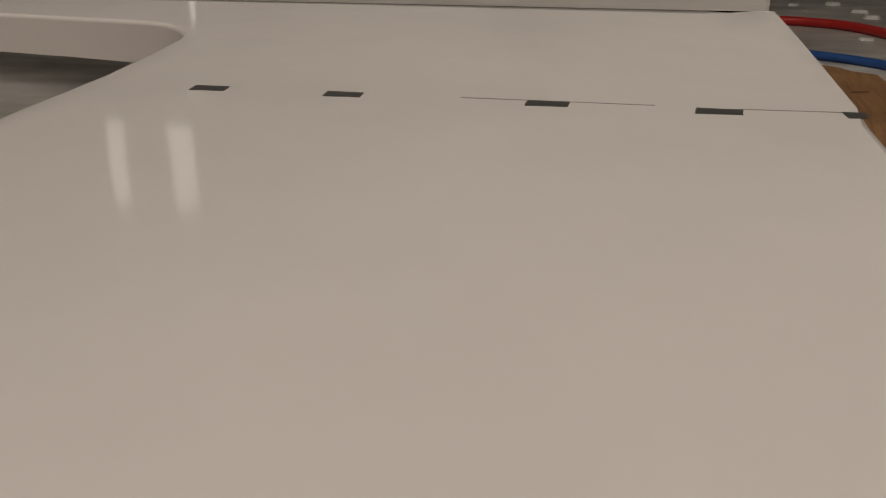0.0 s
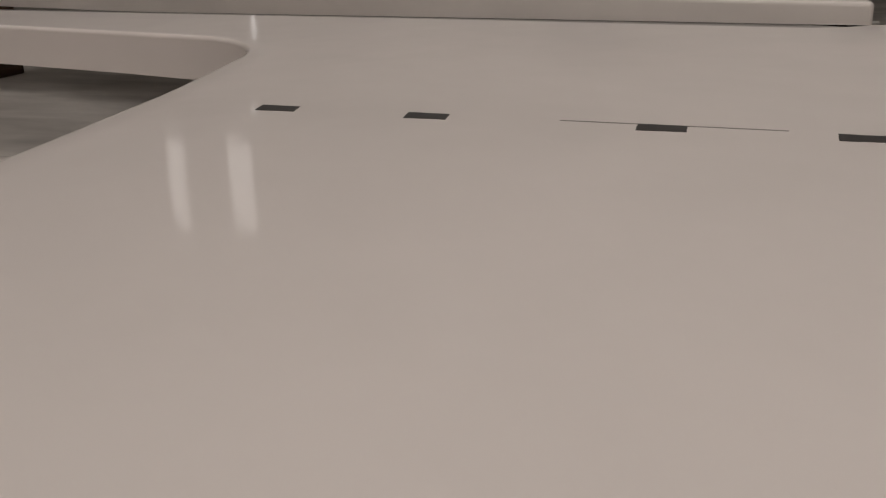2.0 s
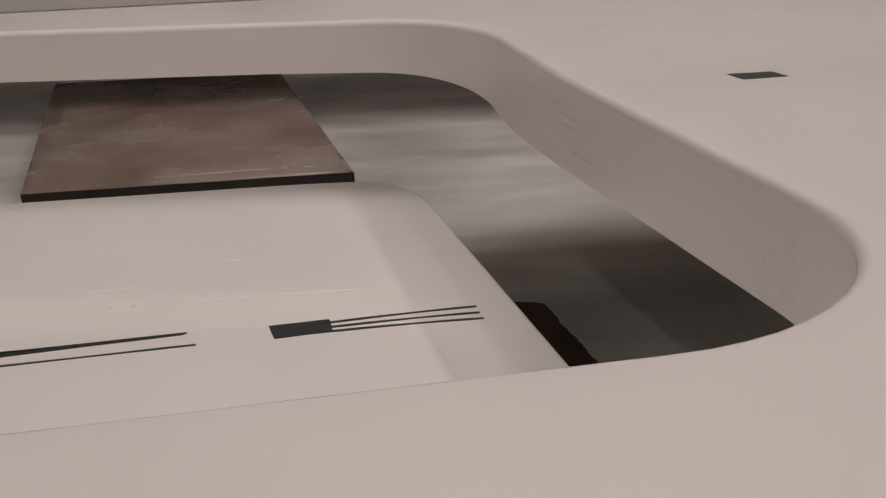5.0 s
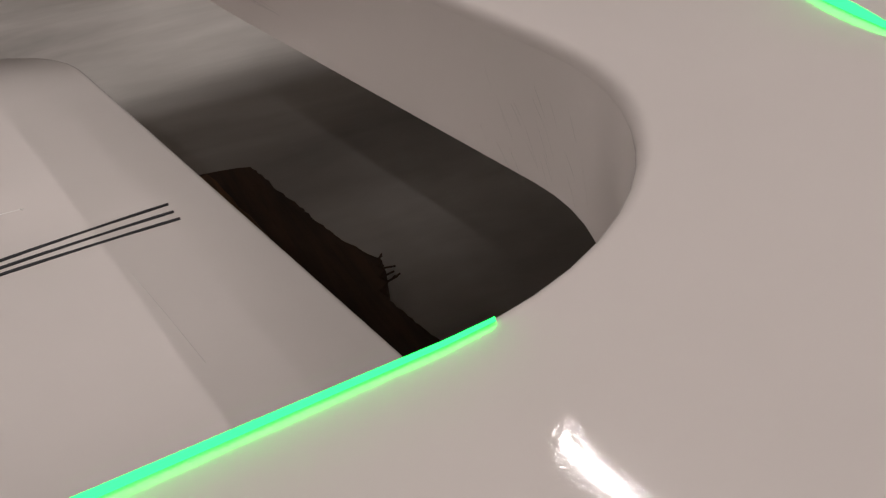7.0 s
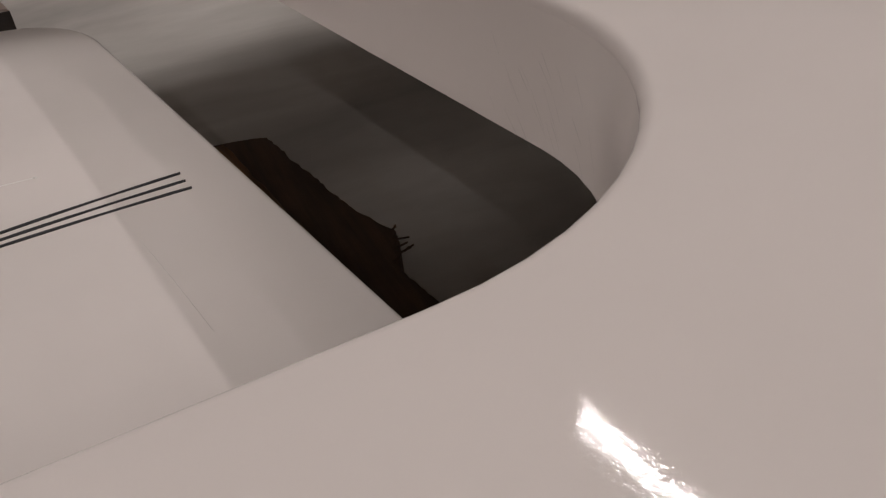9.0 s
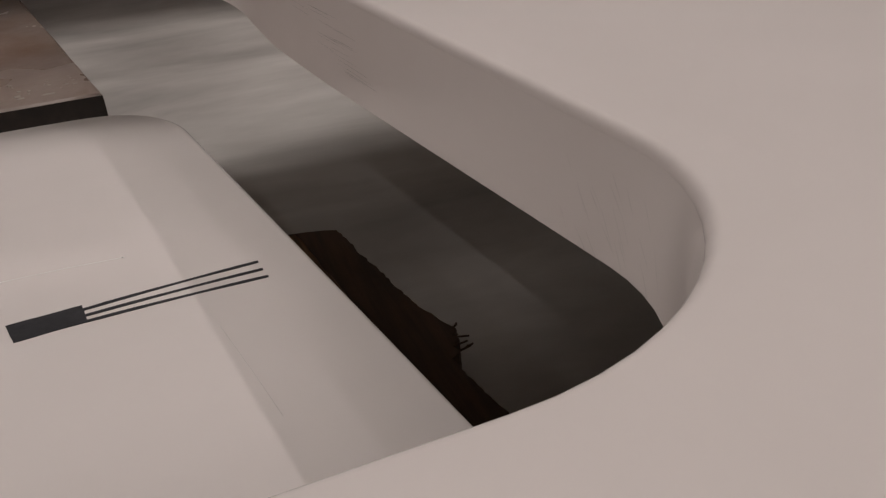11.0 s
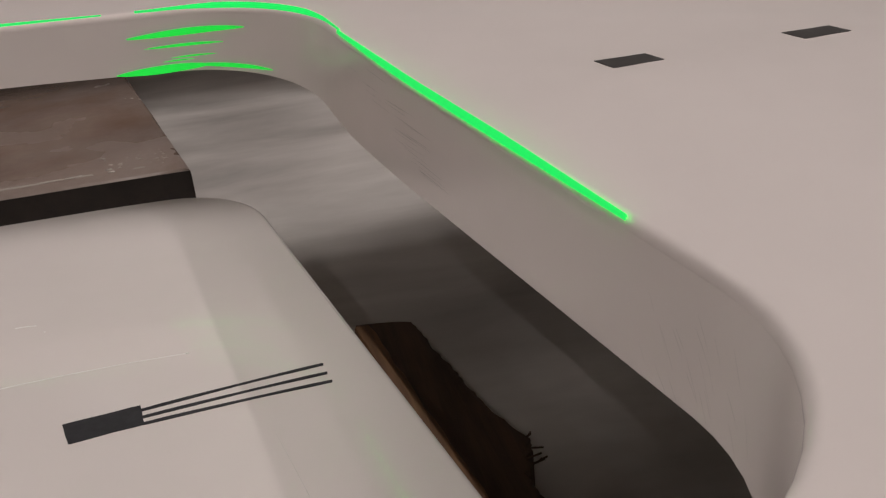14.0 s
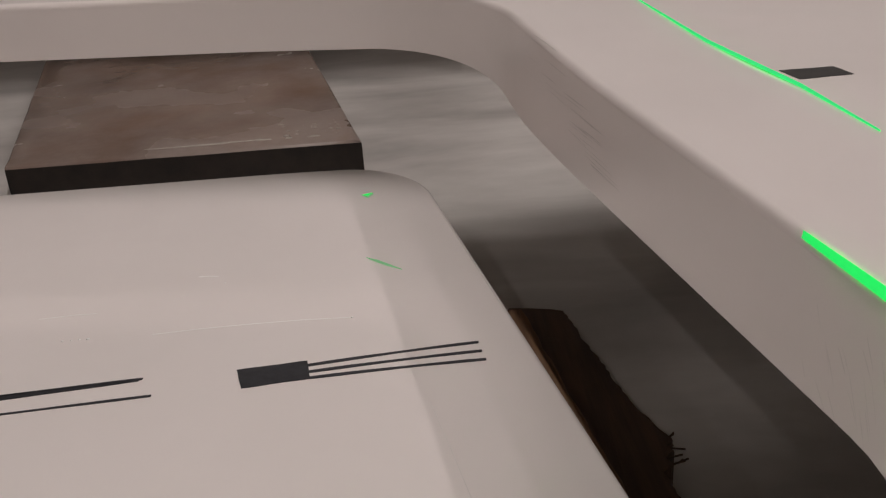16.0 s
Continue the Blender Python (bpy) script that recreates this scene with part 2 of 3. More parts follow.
def small_light(place, length):
    """A slim batten lamp on the ceiling."""
    lamp = empty("batten_light", place)
    h = length / 2
    part("housing", box_bm(-h - 0.03, h + 0.03, -0.02, 0.02, 0.025, 0.06, 0.005), STEEL, lamp)
    part("lit_tube", tube([(-h, 0, 0.014), (0, 0, 0.014), (h, 0, 0.014)], 0.005), SLIM, lamp, smooth=True)
    tagged(lamp, "slim lit batten lamp on the ceiling", "ceiling light", "batten lamps on the ceiling")


def dark_wall_disc(x, z, r):
    """A round dark slatted disc on the far wall, unseen, added for its reflection in the panel."""
    vent = empty("dark_wall_disc", (x, 7.2, z))
    ring = lambda q, y: [(q * math.cos(2 * math.pi * k / 32), y, q * math.sin(2 * math.pi * k / 32)) for k in range(32)]
    bm = bmesh.new()
    rows = skin(bm, [ring(r, -0.002), ring(r, -0.05), ring(r * 0.88, -0.06), ring(r * 0.86, -0.03)])
    bm.faces.new(rows[-1])
    part("disc_ring", bm, DARKWALL, vent)
    for k in range(-3, 4):
        w = math.sqrt(max(0.0, 0.85 ** 2 - (k * 0.22) ** 2)) * r
        part("slat", box_bm(-w, w, -0.05, -0.035, k * 0.22 * r - 0.01, k * 0.22 * r + 0.01), DARKWALL, vent)
    tagged(vent, "round dark slatted disc added for its reflection", "vent")


def wall_lamp(x, z):
    lamp = empty("wall_lamp", (x, 7.2, z))
    part("bracket", box_bm(-0.03, 0.03, -0.06, -0.002, -0.03, 0.03, 0.006), STEEL, lamp)
    bm = bmesh.new()
    bmesh.ops.create_uvsphere(bm, u_segments=16, v_segments=10, radius=0.022, matrix=Matrix.Translation((0, -0.085, 0)))
    part("bulb", bm, BULB, lamp, "bright bare bulb", True)
    tagged(lamp, "small lit wall lamp with a bare bulb", "wall lamp")


def tall_window(x, z0, z1, w):
    """A narrow upright window in the far wall."""
    win = empty("window_1", (x, 7.2, 0))
    part("pane", box_bm(-w / 2, w / 2, -0.02, -0.01, z0, z1), PANE, win)
    for s in (-1, 1):
        part("window_frame", box_bm(s * w / 2 - 0.02, s * w / 2 + 0.02, -0.04, -0.002, z0 - 0.02, z1 + 0.02, 0.004), STEEL, win)
    part("window_sill", box_bm(-w / 2 - 0.04, w / 2 + 0.04, -0.06, -0.002, z0 - 0.05, z0 - 0.02, 0.004), STEEL, win)
    tagged(win, "narrow bright upright window in the wall", "window", "tall windows", "structure")


# ---------------------------------------------------------------- the large white panel
R_TOP = Vector((-0.2131, 0.30))
R_BOT = Vector((-0.1211, -0.38))


def lift(x, y):
    """Height of the panel's top: it sweeps up gently towards its far side."""
    return 0.027 * max(0.0, (y - 0.05) / 0.65) ** 1.3


def right_side(y):
    return R_BOT.x + (R_TOP.x - R_BOT.x) * (y - R_BOT.y) / (R_TOP.y - R_BOT.y)


def opening():
    far = lambda x: 0.519 - 0.118 * (x + 0.706)
    xr = -0.243
    return rounded([(-1.75, -0.671), (right_side(-0.559), -0.559), (xr, far(xr)), (-1.75, far(-1.75))], [0.17, 0.163, 0.19, 0.19])


OPEN = opening()
THICK = 0.1


def thick(y):
    return 0.098 + 0.033 * max(-0.5, min(0.2, y)) - 0.125 * max(0.0, min(0.25, y - 0.25))



def white_panel():
    loop = OPEN
    nrm = normals2d(loop)
    centre = Vector((-0.95, 0.0))
    outer = []
    X0, X1, Y0, Y1 = -2.5, 0.832, -1.35, 0.745
    for p in loop:
        d = (p - centre)
        k = min((X1 - centre.x) / d.x if d.x > 1e-6 else 1e9, (X0 - centre.x) / d.x if d.x < -1e-6 else 1e9,
                (Y1 - centre.y) / d.y if d.y > 1e-6 else 1e9, (Y0 - centre.y) / d.y if d.y < -1e-6 else 1e9)
        outer.append(centre + d * k)
    for corner in ((X1, Y1), (X1, Y0), (X0, Y1), (X0, Y0)):
        c = Vector(corner)
        i = min(range(len(outer)), key=lambda k: (outer[k] - c).length)
        outer[i] = c
    for o in outer:
        if o.x > X1 - 1e-4:
            o.x += -0.079 * o.y - 0.034 * o.y ** 2
    r, draft = 0.008, 0.010
    low = [(p.x, p.y, -thick(p.y) + lift(p.x, p.y)) for p in loop]
    top = [p + n * (draft + 0.002 * max(0.0, n.x) * max(0.0, min(1.0, (-p.y - 0.05) / 0.3))) for p, n in zip(loop, nrm)]
    seam = [(p.x, p.y, lift(p.x, p.y) - r - 0.001) for p in top]
    rings = [seam]
    for a in range(0, 7):
        th = math.pi / 2 * a / 6
        ring = []
        for p, n in zip(top, nrm):
            q = p + n * (r * (1 - math.cos(th)))
            ring.append((q.x, q.y, lift(q.x, q.y) - r * (1 - math.sin(th))))
        rings.append(ring)
    base = [p + n * r for p, n in zip(top, nrm)]
    for f in (0.04, 0.1, 0.18, 0.28, 0.4, 0.52, 0.64, 0.76, 0.88, 0.965):
        ring = []
        for p, o in zip(base, outer):
            q = p.lerp(o, f)
            ring.append((q.x, q.y, lift(q.x, q.y)))
        rings.append(ring)
    hem = []
    for d, z in ((0.02, 0.0), (0.012, 0.0), (0.006, -0.0012), (0.002, -0.005), (0.0, -0.011), (0.0, -THICK), (0.02, -THICK)):
        ring = []
        for o in outer:
            q = Vector((o.x - d * (1 if o.x > X1 - 1e-4 else -1 if o.x < X0 + 1e-4 else 0), o.y - d * (1 if o.y > Y1 - 1e-4 else -1 if o.y < Y0 + 1e-4 else 0)))
            ring.append((q.x, q.y, lift(q.x, q.y) + (z if z > -THICK else -thick(q.y))))
        hem.append(ring)
    rings += hem[:2]
    ob = empty("white_panel")
    for name, rr in (("deck", rings), ("opening_wall", [low, [((a + d) / 2, (b + e) / 2, (c + f) / 2) for (a, b, c), (d, e, f) in zip(seam, low)], seam]),
                     ("outer_edge", hem[1:-1]), ("underside", [hem[-2], low])):
        bm = bmesh.new()
        skin(bm, rr)
        o = part(name, bm, DIM_UNDERSIDE if name == "underside" else WHITE_WALL if name == "opening_wall" else WHITE, ob, smooth=True)
        if name == "deck":
            for poly in o.data.polygons:
                if poly.normal.z < -0.2:
                    o.data.flip_normals()
                    break
    return tagged(ob, "large glossy white moulded panel with a rounded opening", "panel")


def tape(name, corners, z, material, label, group):
    """A strip of tape: four corners on a surface, 0.3 mm thick, edges a little uneven."""
    bm = bmesh.new()
    n = 8
    cs = [Vector(c) for c in corners]
    low, top = [], []
    for k in range(4):
        a, b = cs[k], cs[(k + 1) % 4]
        for j in range(n):
            p = a.lerp(b, j / n)
            e = 0.0 if j == 0 else 0.0003 * math.sin(7.3 * j + 2.1 * k)
            p = p + Vector((e, -e))
            h = z(p.x, p.y)
            low.append((p.x, p.y, h))
            top.append((p.x, p.y, h + 0.0006))
    rows = skin(bm, [low, top])
    bm.faces.new(rows[1])
    bm.faces.new(rows[0])
    ob = link(name, bm, material)
    return tagged(ob, label, "tape", group)


# ---------------------------------------------------------------- the inset panel


def inset_z(x, y):
    return -0.2359 - 0.12 * max(0.0, x + 0.55) ** 2


def inset_panel():
    edge = lambda y: -0.2387 - 0.184 * y
    loop = rounded([(-1.62, -0.98), (edge(-0.98), -0.98), (edge(0.512), 0.512), (-1.62, 0.518)], [0.1, 0.12, 0.125, 0.12], 14, 0.03)
    nrm = normals2d(loop)
    centre = Vector((-0.9, -0.25))
    r = 0.009
    rings = [[(p.x, p.y, inset_z(p.x, p.y) - r - 0.001) for p in loop]]
    for a in range(6):
        th = math.pi / 2 * a / 5
        rings.append([(p.x - n.x * r * (1 - math.cos(th)), p.y - n.y * r * (1 - math.cos(th)), inset_z(p.x, p.y) - r * (1 - math.sin(th))) for p, n in zip(loop, nrm)])
    base = [p - n * r for p, n in zip(loop, nrm)]
    for f in (0.06, 0.14, 0.24, 0.36, 0.5, 0.66, 0.84, 0.97):
        rings.append([(*(q := p.lerp(centre, f)), inset_z(q.x, q.y)) for p in base])
    bm = bmesh.new()
    rows = skin(bm, rings)
    bm.faces.new(rows[-1])
    ob = empty("inset_panel")
    part("deck", bm, WHITE_INSET, ob, smooth=True)
    bm = bmesh.new()
    rows = skin(bm, [[(p.x, p.y, -0.384) for p in loop], rings[0]])
    bm.faces.new(rows[0])
    side = part("side_wall", bm, WHITE_INSET, ob, smooth=True)
    side.data.set_sharp_from_angle(angle=radians(50))
    return tagged(ob, "glossy white panel with rounded corner set below the opening", "panel")


# ---------------------------------------------------------------- timber


def brown_board():
    a, b, c, d = Vector((-0.426, 1.015)), Vector((-1.122, 1.015)), Vector((-1.38, 2.24)), Vector((-0.653, 2.24))
    bm = bmesh.new()
    n = 24
    rng = random.Random(4)
    def outline(z, inset):
        pts = []
        for p, q in ((a, d), (d, c), (c, b), (b, a)):
            t = (q - p).normalized()
            nn = Vector((-t.y, t.x))
            for k in range(n):
                w = p.lerp(q, k / n)
                pts.append((*(w + nn * (inset + 0.0015 * noise.noise(Vector((w.x * 9, w.y * 9, z * 3))))), z))
        return pts
    ob = empty("wooden_board")
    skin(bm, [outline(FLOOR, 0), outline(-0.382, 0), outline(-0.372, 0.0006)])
    part("dark_edge", bm, DARKEDGE, ob, "near-black edge of the board", True)
    bm = bmesh.new()
    rows = skin(bm, [outline(-0.372, 0.0006), outline(-0.369, 0.003), outline(-0.367, 0.008)])
    bm.faces.new(rows[-1])
    face = part("top_face", bm, SLABWOOD, ob, "shiny brown top with pale overspray and painted-in sheen", True)
    face.data.set_sharp_from_angle(angle=radians(45))
    return tagged(ob, "thick brown wooden board with shiny wet top on the floor", "wooden board")


# Near-black brown for the board's side faces, much darker than its top.
DARKEDGE = plain("near_black_edge", (0.012, 0.008, 0.006), (0.03, 0.02, 0.015), 0.6, 25.0, 0, 0.001)


def beads():
    """Drops of resin near the corner of the brown board and ridges put in for lamp glints, one mesh."""
    rng = random.Random(11)
    bm = bmesh.new()
    for _ in range(24):
        u, v = rng.uniform(0, 0.11), rng.uniform(0.015, 0.1)
        x, y = -0.41 - u - v * 0.15, 0.856 + v
        s = rng.uniform(0.001, 0.0032)
        m = Matrix.Translation((x, y, -0.3532)) @ Matrix.Diagonal((s * rng.uniform(0.8, 2.4), s, s * 0.6, 1))
        bmesh.ops.create_icosphere(bm, subdivisions=2, radius=1, matrix=m)
    for x, w in ((-0.47, 0.012), (-0.515, 0.007), (-0.56, 0.016), (-0.62, 0.03)):
        m = Matrix.Translation((x, 0.861 + (-0.39 - x) * 0.045, -0.3535)) @ Matrix.Diagonal((w, 0.0035, 0.003, 1))
        bmesh.ops.create_icosphere(bm, subdivisions=2, radius=1, matrix=m)
    for x0, y0, x1, y1, w in ((-0.77, 0.8755, -0.72, 0.871, 0.0012), (-0.72, 0.871, -0.618, 0.869, 0.0026), (-0.594, 0.87, -0.576, 0.8715, 0.0024), (-0.576, 0.8715, -0.564, 0.8787, 0.002), (-0.526, 0.882, -0.514, 0.8825, 0.0028)):
        ln = math.hypot(x1 - x0, y1 - y0)
        m = Matrix.Translation(((x0 + x1) / 2, (y0 + y1) / 2, -0.3531)) @ Matrix.Rotation(math.atan2(y1 - y0, x1 - x0), 4, "Z") @ Matrix.Diagonal((ln * 0.53, w * 1.8, w, 1))
        bmesh.ops.create_icosphere(bm, subdivisions=3, radius=1, matrix=m)
    lay = Matrix(((1.1221, -0.0172, 0, 0.0206), (0.0440, 1.0759, 0, 0.1519), (0, 0, 1, -0.0135), (0, 0, 0, 1)))
    bm.transform(lay)
    ob = link("drops_and_glints", bm, RESIN_GLINT, smooth=True)
    return tagged(ob, "shiny resin drops and pale glint streaks on the brown board", "drops", kind="stuff")


m_, nt_, p_ = mat("pale_glint_resin")
# Pale base colour stands in for bright lamp glints on the resin.
p_.inputs["Base Color"].default_value = (0.45, 0.4, 0.36, 1)
p_.inputs["Roughness"].default_value = 0.04
p_.inputs["Specular IOR Level"].default_value = 0.9
RESIN_GLINT = m_


# Paler orange-brown wood for the strip along the plank's left edge.
PALEEDGE = wood("paler_wood_edge", (0.13, 0.06, 0.025), (0.34, 0.18, 0.08), 1, 0.7, 1.2)


# how the broken plank lies under the opening
PLANK_LAY = Matrix(((0.9962, -0.0147, 0, -0.0034), (0.0335, 1.0852, 0, 0.0172), (0, 0, 1, 0), (0, 0, 0, 1)))


def broken_plank():
    """A dark plank with a splintered edge under the inset panel."""
    rng = random.Random(7)
    right = [(-0.15, 0.265), (-0.138, 0.2), (-0.128, 0.15), (-0.121, 0.105), (-0.112, 0.06), (-0.103, 0.035), (-0.096, 0.012), (-0.088, -0.002),
             (-0.098, -0.012), (-0.093, -0.02), (-0.106, -0.03), (-0.1, -0.04), (-0.112, -0.05), (-0.106, -0.1), (-0.094, -0.16), (-0.08, -0.25), (-0.05, -0.42), (-0.03, -0.7)]
    pts = []
    for (ax, ay), (bx, by) in zip(right, right[1:]):
        k = max(2, int(abs(by - ay) / 0.006))
        for j in range(k):
            f = j / k
            pts.append((ax + (bx - ax) * f + rng.uniform(-0.0016, 0.0016), ay + (by - ay) * f))
    left = [(-0.118, -0.7), (-0.15, -0.25), (-0.175, -0.08), (-0.198, 0.1), (-0.22, 0.285)]
    loop = [Vector(p) for p in pts] + [Vector(p) for p in left] + [Vector((-0.19, 0.279)), Vector((-0.165, 0.272))]
    loop.reverse()
    bm = bmesh.new()
    cen = Vector((-0.15, 0.0))
    rings = [[(p.x, p.y, FLOOR) for p in loop], [(p.x + rng.uniform(-0.001, 0.001), p.y, -0.4) for p in loop], [(p.x, p.y, -0.386) for p in loop],
             [(p.x - 0.0015 * (1 if p.x > -0.14 else -1), p.y - 0.0005, -0.3825) for p in loop]]
    rows = skin(bm, rings)
    bm.faces.new(rows[-1])
    bm.faces.new(rows[0])
    bm.transform(PLANK_LAY)
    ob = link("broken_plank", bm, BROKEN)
    bm = bmesh.new()
    edge = [(-0.128, -0.6), (-0.147, -0.25), (-0.172, -0.08), (-0.195, 0.1), (-0.2165, 0.278)]
    n = 30
    def strip(d, z):
        res = []
        for k in range(n + 1):
            u = (len(edge) - 1) * k / n
            q = min(int(u), len(edge) - 2)
            x, y = (edge[q][m] + (edge[q + 1][m] - edge[q][m]) * (u - q) for m in (0, 1))
            res.append((x + d * (1 + 0.35 * noise.noise(Vector((y * 30, 2.0, 0)))), y, z))
        return res
    skin(bm, [strip(-0.006, -0.42), strip(-0.006, -0.384), strip(-0.004, -0.3815), strip(0.014, -0.3815), strip(0.016, -0.3835)], False)
    bm.transform(PLANK_LAY)
    part("pale_edge", bm, PALEEDGE, ob, "paler orange-brown wood along the edge")
    return tagged(ob, "dark brown plank with a splintered edge on the floor", "plank")


def splinters():
    rng = random.Random(3)
    bm = bmesh.new()
    for k in range(9):
        x, y = -0.093 + rng.uniform(-0.008, 0.006), -0.005 + rng.uniform(-0.035, 0.012)
        ln, a = rng.uniform(0.008, 0.022), rng.uniform(-0.5, 0.9)
        m = Matrix.Translation((x, y, -0.384)) @ Matrix.Rotation(a, 4, "Z") @ Matrix.Diagonal((ln, 0.0012, 0.0016, 1))
        bmesh.ops.create_cube(bm, size=1, matrix=m)
    bm.transform(PLANK_LAY)
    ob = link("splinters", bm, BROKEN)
    return tagged(ob, "dark wood splinters on the broken plank edge", "splinters", kind="stuff")


# how the timber beam lies beside the panel
BEAM_LAY = Matrix(((0.922, -0.09, 0, 0.038), (-0.034, 0.911, 0, 0.15), (0, 0, 1, 0), (0, 0, 0, 1)))


def pine_plank():
    bm = bmesh.new()
    rng = random.Random(5)
    n = 40
    rings = []
    L, Rr, y0 = 1.05, 1.402, -1.6
    def outline(z, d):
        pts = [(L + d, y0 + d, z)]
        for k in range(n + 1):
            y = y0 + (2.16 - y0) * k / n
            pts.append((Rr - d + 0.004 * noise.noise(Vector((0.3, y * 2.1, z))), min(y, 2.16 - d), z))
        ends = [(1.33, 2.2), (1.3, 2.27), (1.25, 2.31), (1.18, 2.46), (1.1, 2.5), (L, 2.52)]
        return pts + [(x + (d if x < 1.1 else 0), y - d, z) for x, y in ends]
    rows = skin(bm, [outline(FLOOR, 0), outline(-0.318, 0), outline(-0.312, 0.002), outline(-0.31, 0.007)])
    bm.faces.new(rows[-1])
    bm.faces.new(rows[0])
    bm.transform(BEAM_LAY)
    ob = link("timber_beam", bm, PINE)
    tagged(ob, "brown pine timber beam with dark knots on the floor", "timber")
    for i, (x, y, s, t) in enumerate(((1.28, 1.83, 0.022, 0.4), (1.33, 1.55, 0.03, 0.2), (1.22, 1.72, 0.02, 1.3), (1.18, 1.95, 0.016, 1.4), (1.27, 0.45, 0.02, 0.3), (1.2, 2.1, 0.02, 1.2))):
        bk = bmesh.new()
        m = Matrix.Translation((x, y, -0.3098)) @ Matrix.Rotation(t, 4, "Z") @ Matrix.Diagonal((s * 1.6, s * 0.6, 0.0016, 1))
        bmesh.ops.create_icosphere(bk, subdivisions=2, radius=1, matrix=m)
        bk.transform(BEAM_LAY)
        part("knot", bk, KNOT, ob, "dark knot in the wood", True)
    return ob


KNOT = wood("knot_wood", (0.05, 0.02, 0.008), (0.15, 0.065, 0.025), 0, 0.6, 2.0)

# ---------------------------------------------------------------- things round the panels


def far_slab():
    """A second white panel behind the first, lying on trestle blocks."""
    fx = lambda x: 1.5 - 0.15 * (x - 0.78)
    loop = rounded([(-2.3, fx(-2.3)), (0.78, fx(0.78)), (0.70, fx(0.7) + 0.62), (-2.3, fx(-2.3) + 0.62)], [0.02, 0.012, 0.1, 0.05], 6, 0.08)
    nrm = normals2d(loop)
    rings = [[(p.x, p.y, -0.095) for p in loop], [(p.x, p.y, -0.018) for p in loop]]
    for d, z in ((0.0015, -0.011), (0.005, -0.007), (0.012, -0.005)):
        rings.append([(p.x - n.x * d, p.y - n.y * d, z) for p, n in zip(loop, nrm)])
    bm = bmesh.new()
    rows = skin(bm, rings)
    bm.faces.new(rows[0])
    bm.faces.new(rows[-1])
    ob = link("white_slab", bm, WHITE_FAR, smooth=True)
    ob.data.set_sharp_from_angle(angle=radians(40))
    tagged(ob, "long white slab with dusty top and resin drips below", "slab")
    rng = random.Random(9)
    xs = [-0.8, -0.62, -0.56, -0.47, -0.33, -0.19, -0.05, 0.02, 0.09, 0.17, 0.35, 0.5, 0.56]
    for x in xs:
        y = fx(x) + 0.012
        h = rng.uniform(0.012, 0.034)
        w = rng.uniform(0.0025, 0.006)
        bm = bmesh.new()
        rr = [[(x + w * f * math.cos(a), y + w * f * math.sin(a), z) for a in (2 * math.pi * k / 8 for k in range(8))]
              for f, z in ((1.8, -0.094), (1.0, -0.099), (0.8, -0.095 - h * 0.5), (0.7, -0.095 - h * 0.9), (0.2, -0.096 - h))]
        rows = skin(bm, rr)
        bm.faces.new(rows[-1])
        part("drip", bm, DRIP, ob, "hardened drip of resin with shade in its grey", True)
    for x in (-2.6, 0.25):
        b = link("support_block", box_bm(x - 0.05, x + 0.05, fx(x) + 0.25, fx(x) + 0.4, FLOOR, -0.0952, 0.004), BROKEN)
        tagged(b, "upright timber block under the white slab", "support block", "blocks under the slab")


def panel_blocks():
    """Blocks that carry the large panel."""
    for x, y in ((0.5, -0.9), (0.55, 0.35), (-2.2, -0.9), (-2.2, 0.3)):
        z = -thick(y) + lift(x, y) - 0.001
        b = link("support_block", box_bm(x - 0.06, x + 0.06, y - 0.06, y + 0.06, FLOOR, z, 0.004), PINE)
        tagged(b, "upright timber block under the white panel", "support block", "blocks under the panel")


def hoses():
    z = FLOOR + 0.023
    red = link("red_hose", tube([(-0.98, 3.9, z), (-0.09, 4.08, z), (0.52, 4.14, z), (0.86, 4.07, z), (1.06, 4.02, z), (1.25, 3.89, z), (1.4, 3.62, z), (1.56, 3.17, z), (1.69, 2.5, z), (1.9, 1.4, z), (2.3, 0.0, z)], 0.023), RED, smooth=True)
    tagged(red, "bright red rubber hose curving over the floor", "hose")
    z = FLOOR + 0.018
    blue = link("blue_hose", tube([(0.48, 3.08, z), (0.76, 3.13, z), (0.93, 3.1, z), (1.05, 3.03, z), (1.19, 2.93, z), (1.33, 2.78, z), (1.45, 2.59, z), (1.63, 2.14, z), (1.85, 1.0, z), (2.2, -0.2, z)], 0.018), BLUE, smooth=True)
    tagged(blue, "dark blue rubber hose lying on the floor", "hose")


def behind_slab():
    crate = link("grey_crate", box_bm(0.12, 0.62, 3.1, 3.5, FLOOR, -0.12, 0.012, 3), GREYBOX)
    tagged(crate, "pale grey plastic crate on the floor behind the slab", "crate")
    cab = link("black_cable", tube([(-0.1, 2.5, FLOOR + 0.02), (0.1, 2.52, FLOOR + 0.12), (0.3, 2.56, FLOOR + 0.2), (0.5, 2.56, FLOOR + 0.2), (0.75, 2.6, FLOOR + 0.1), (0.95, 2.6, FLOOR + 0.014)], 0.014), BLACK, smooth=True)
    tagged(cab, "thick black cable looping behind the slab", "cable")


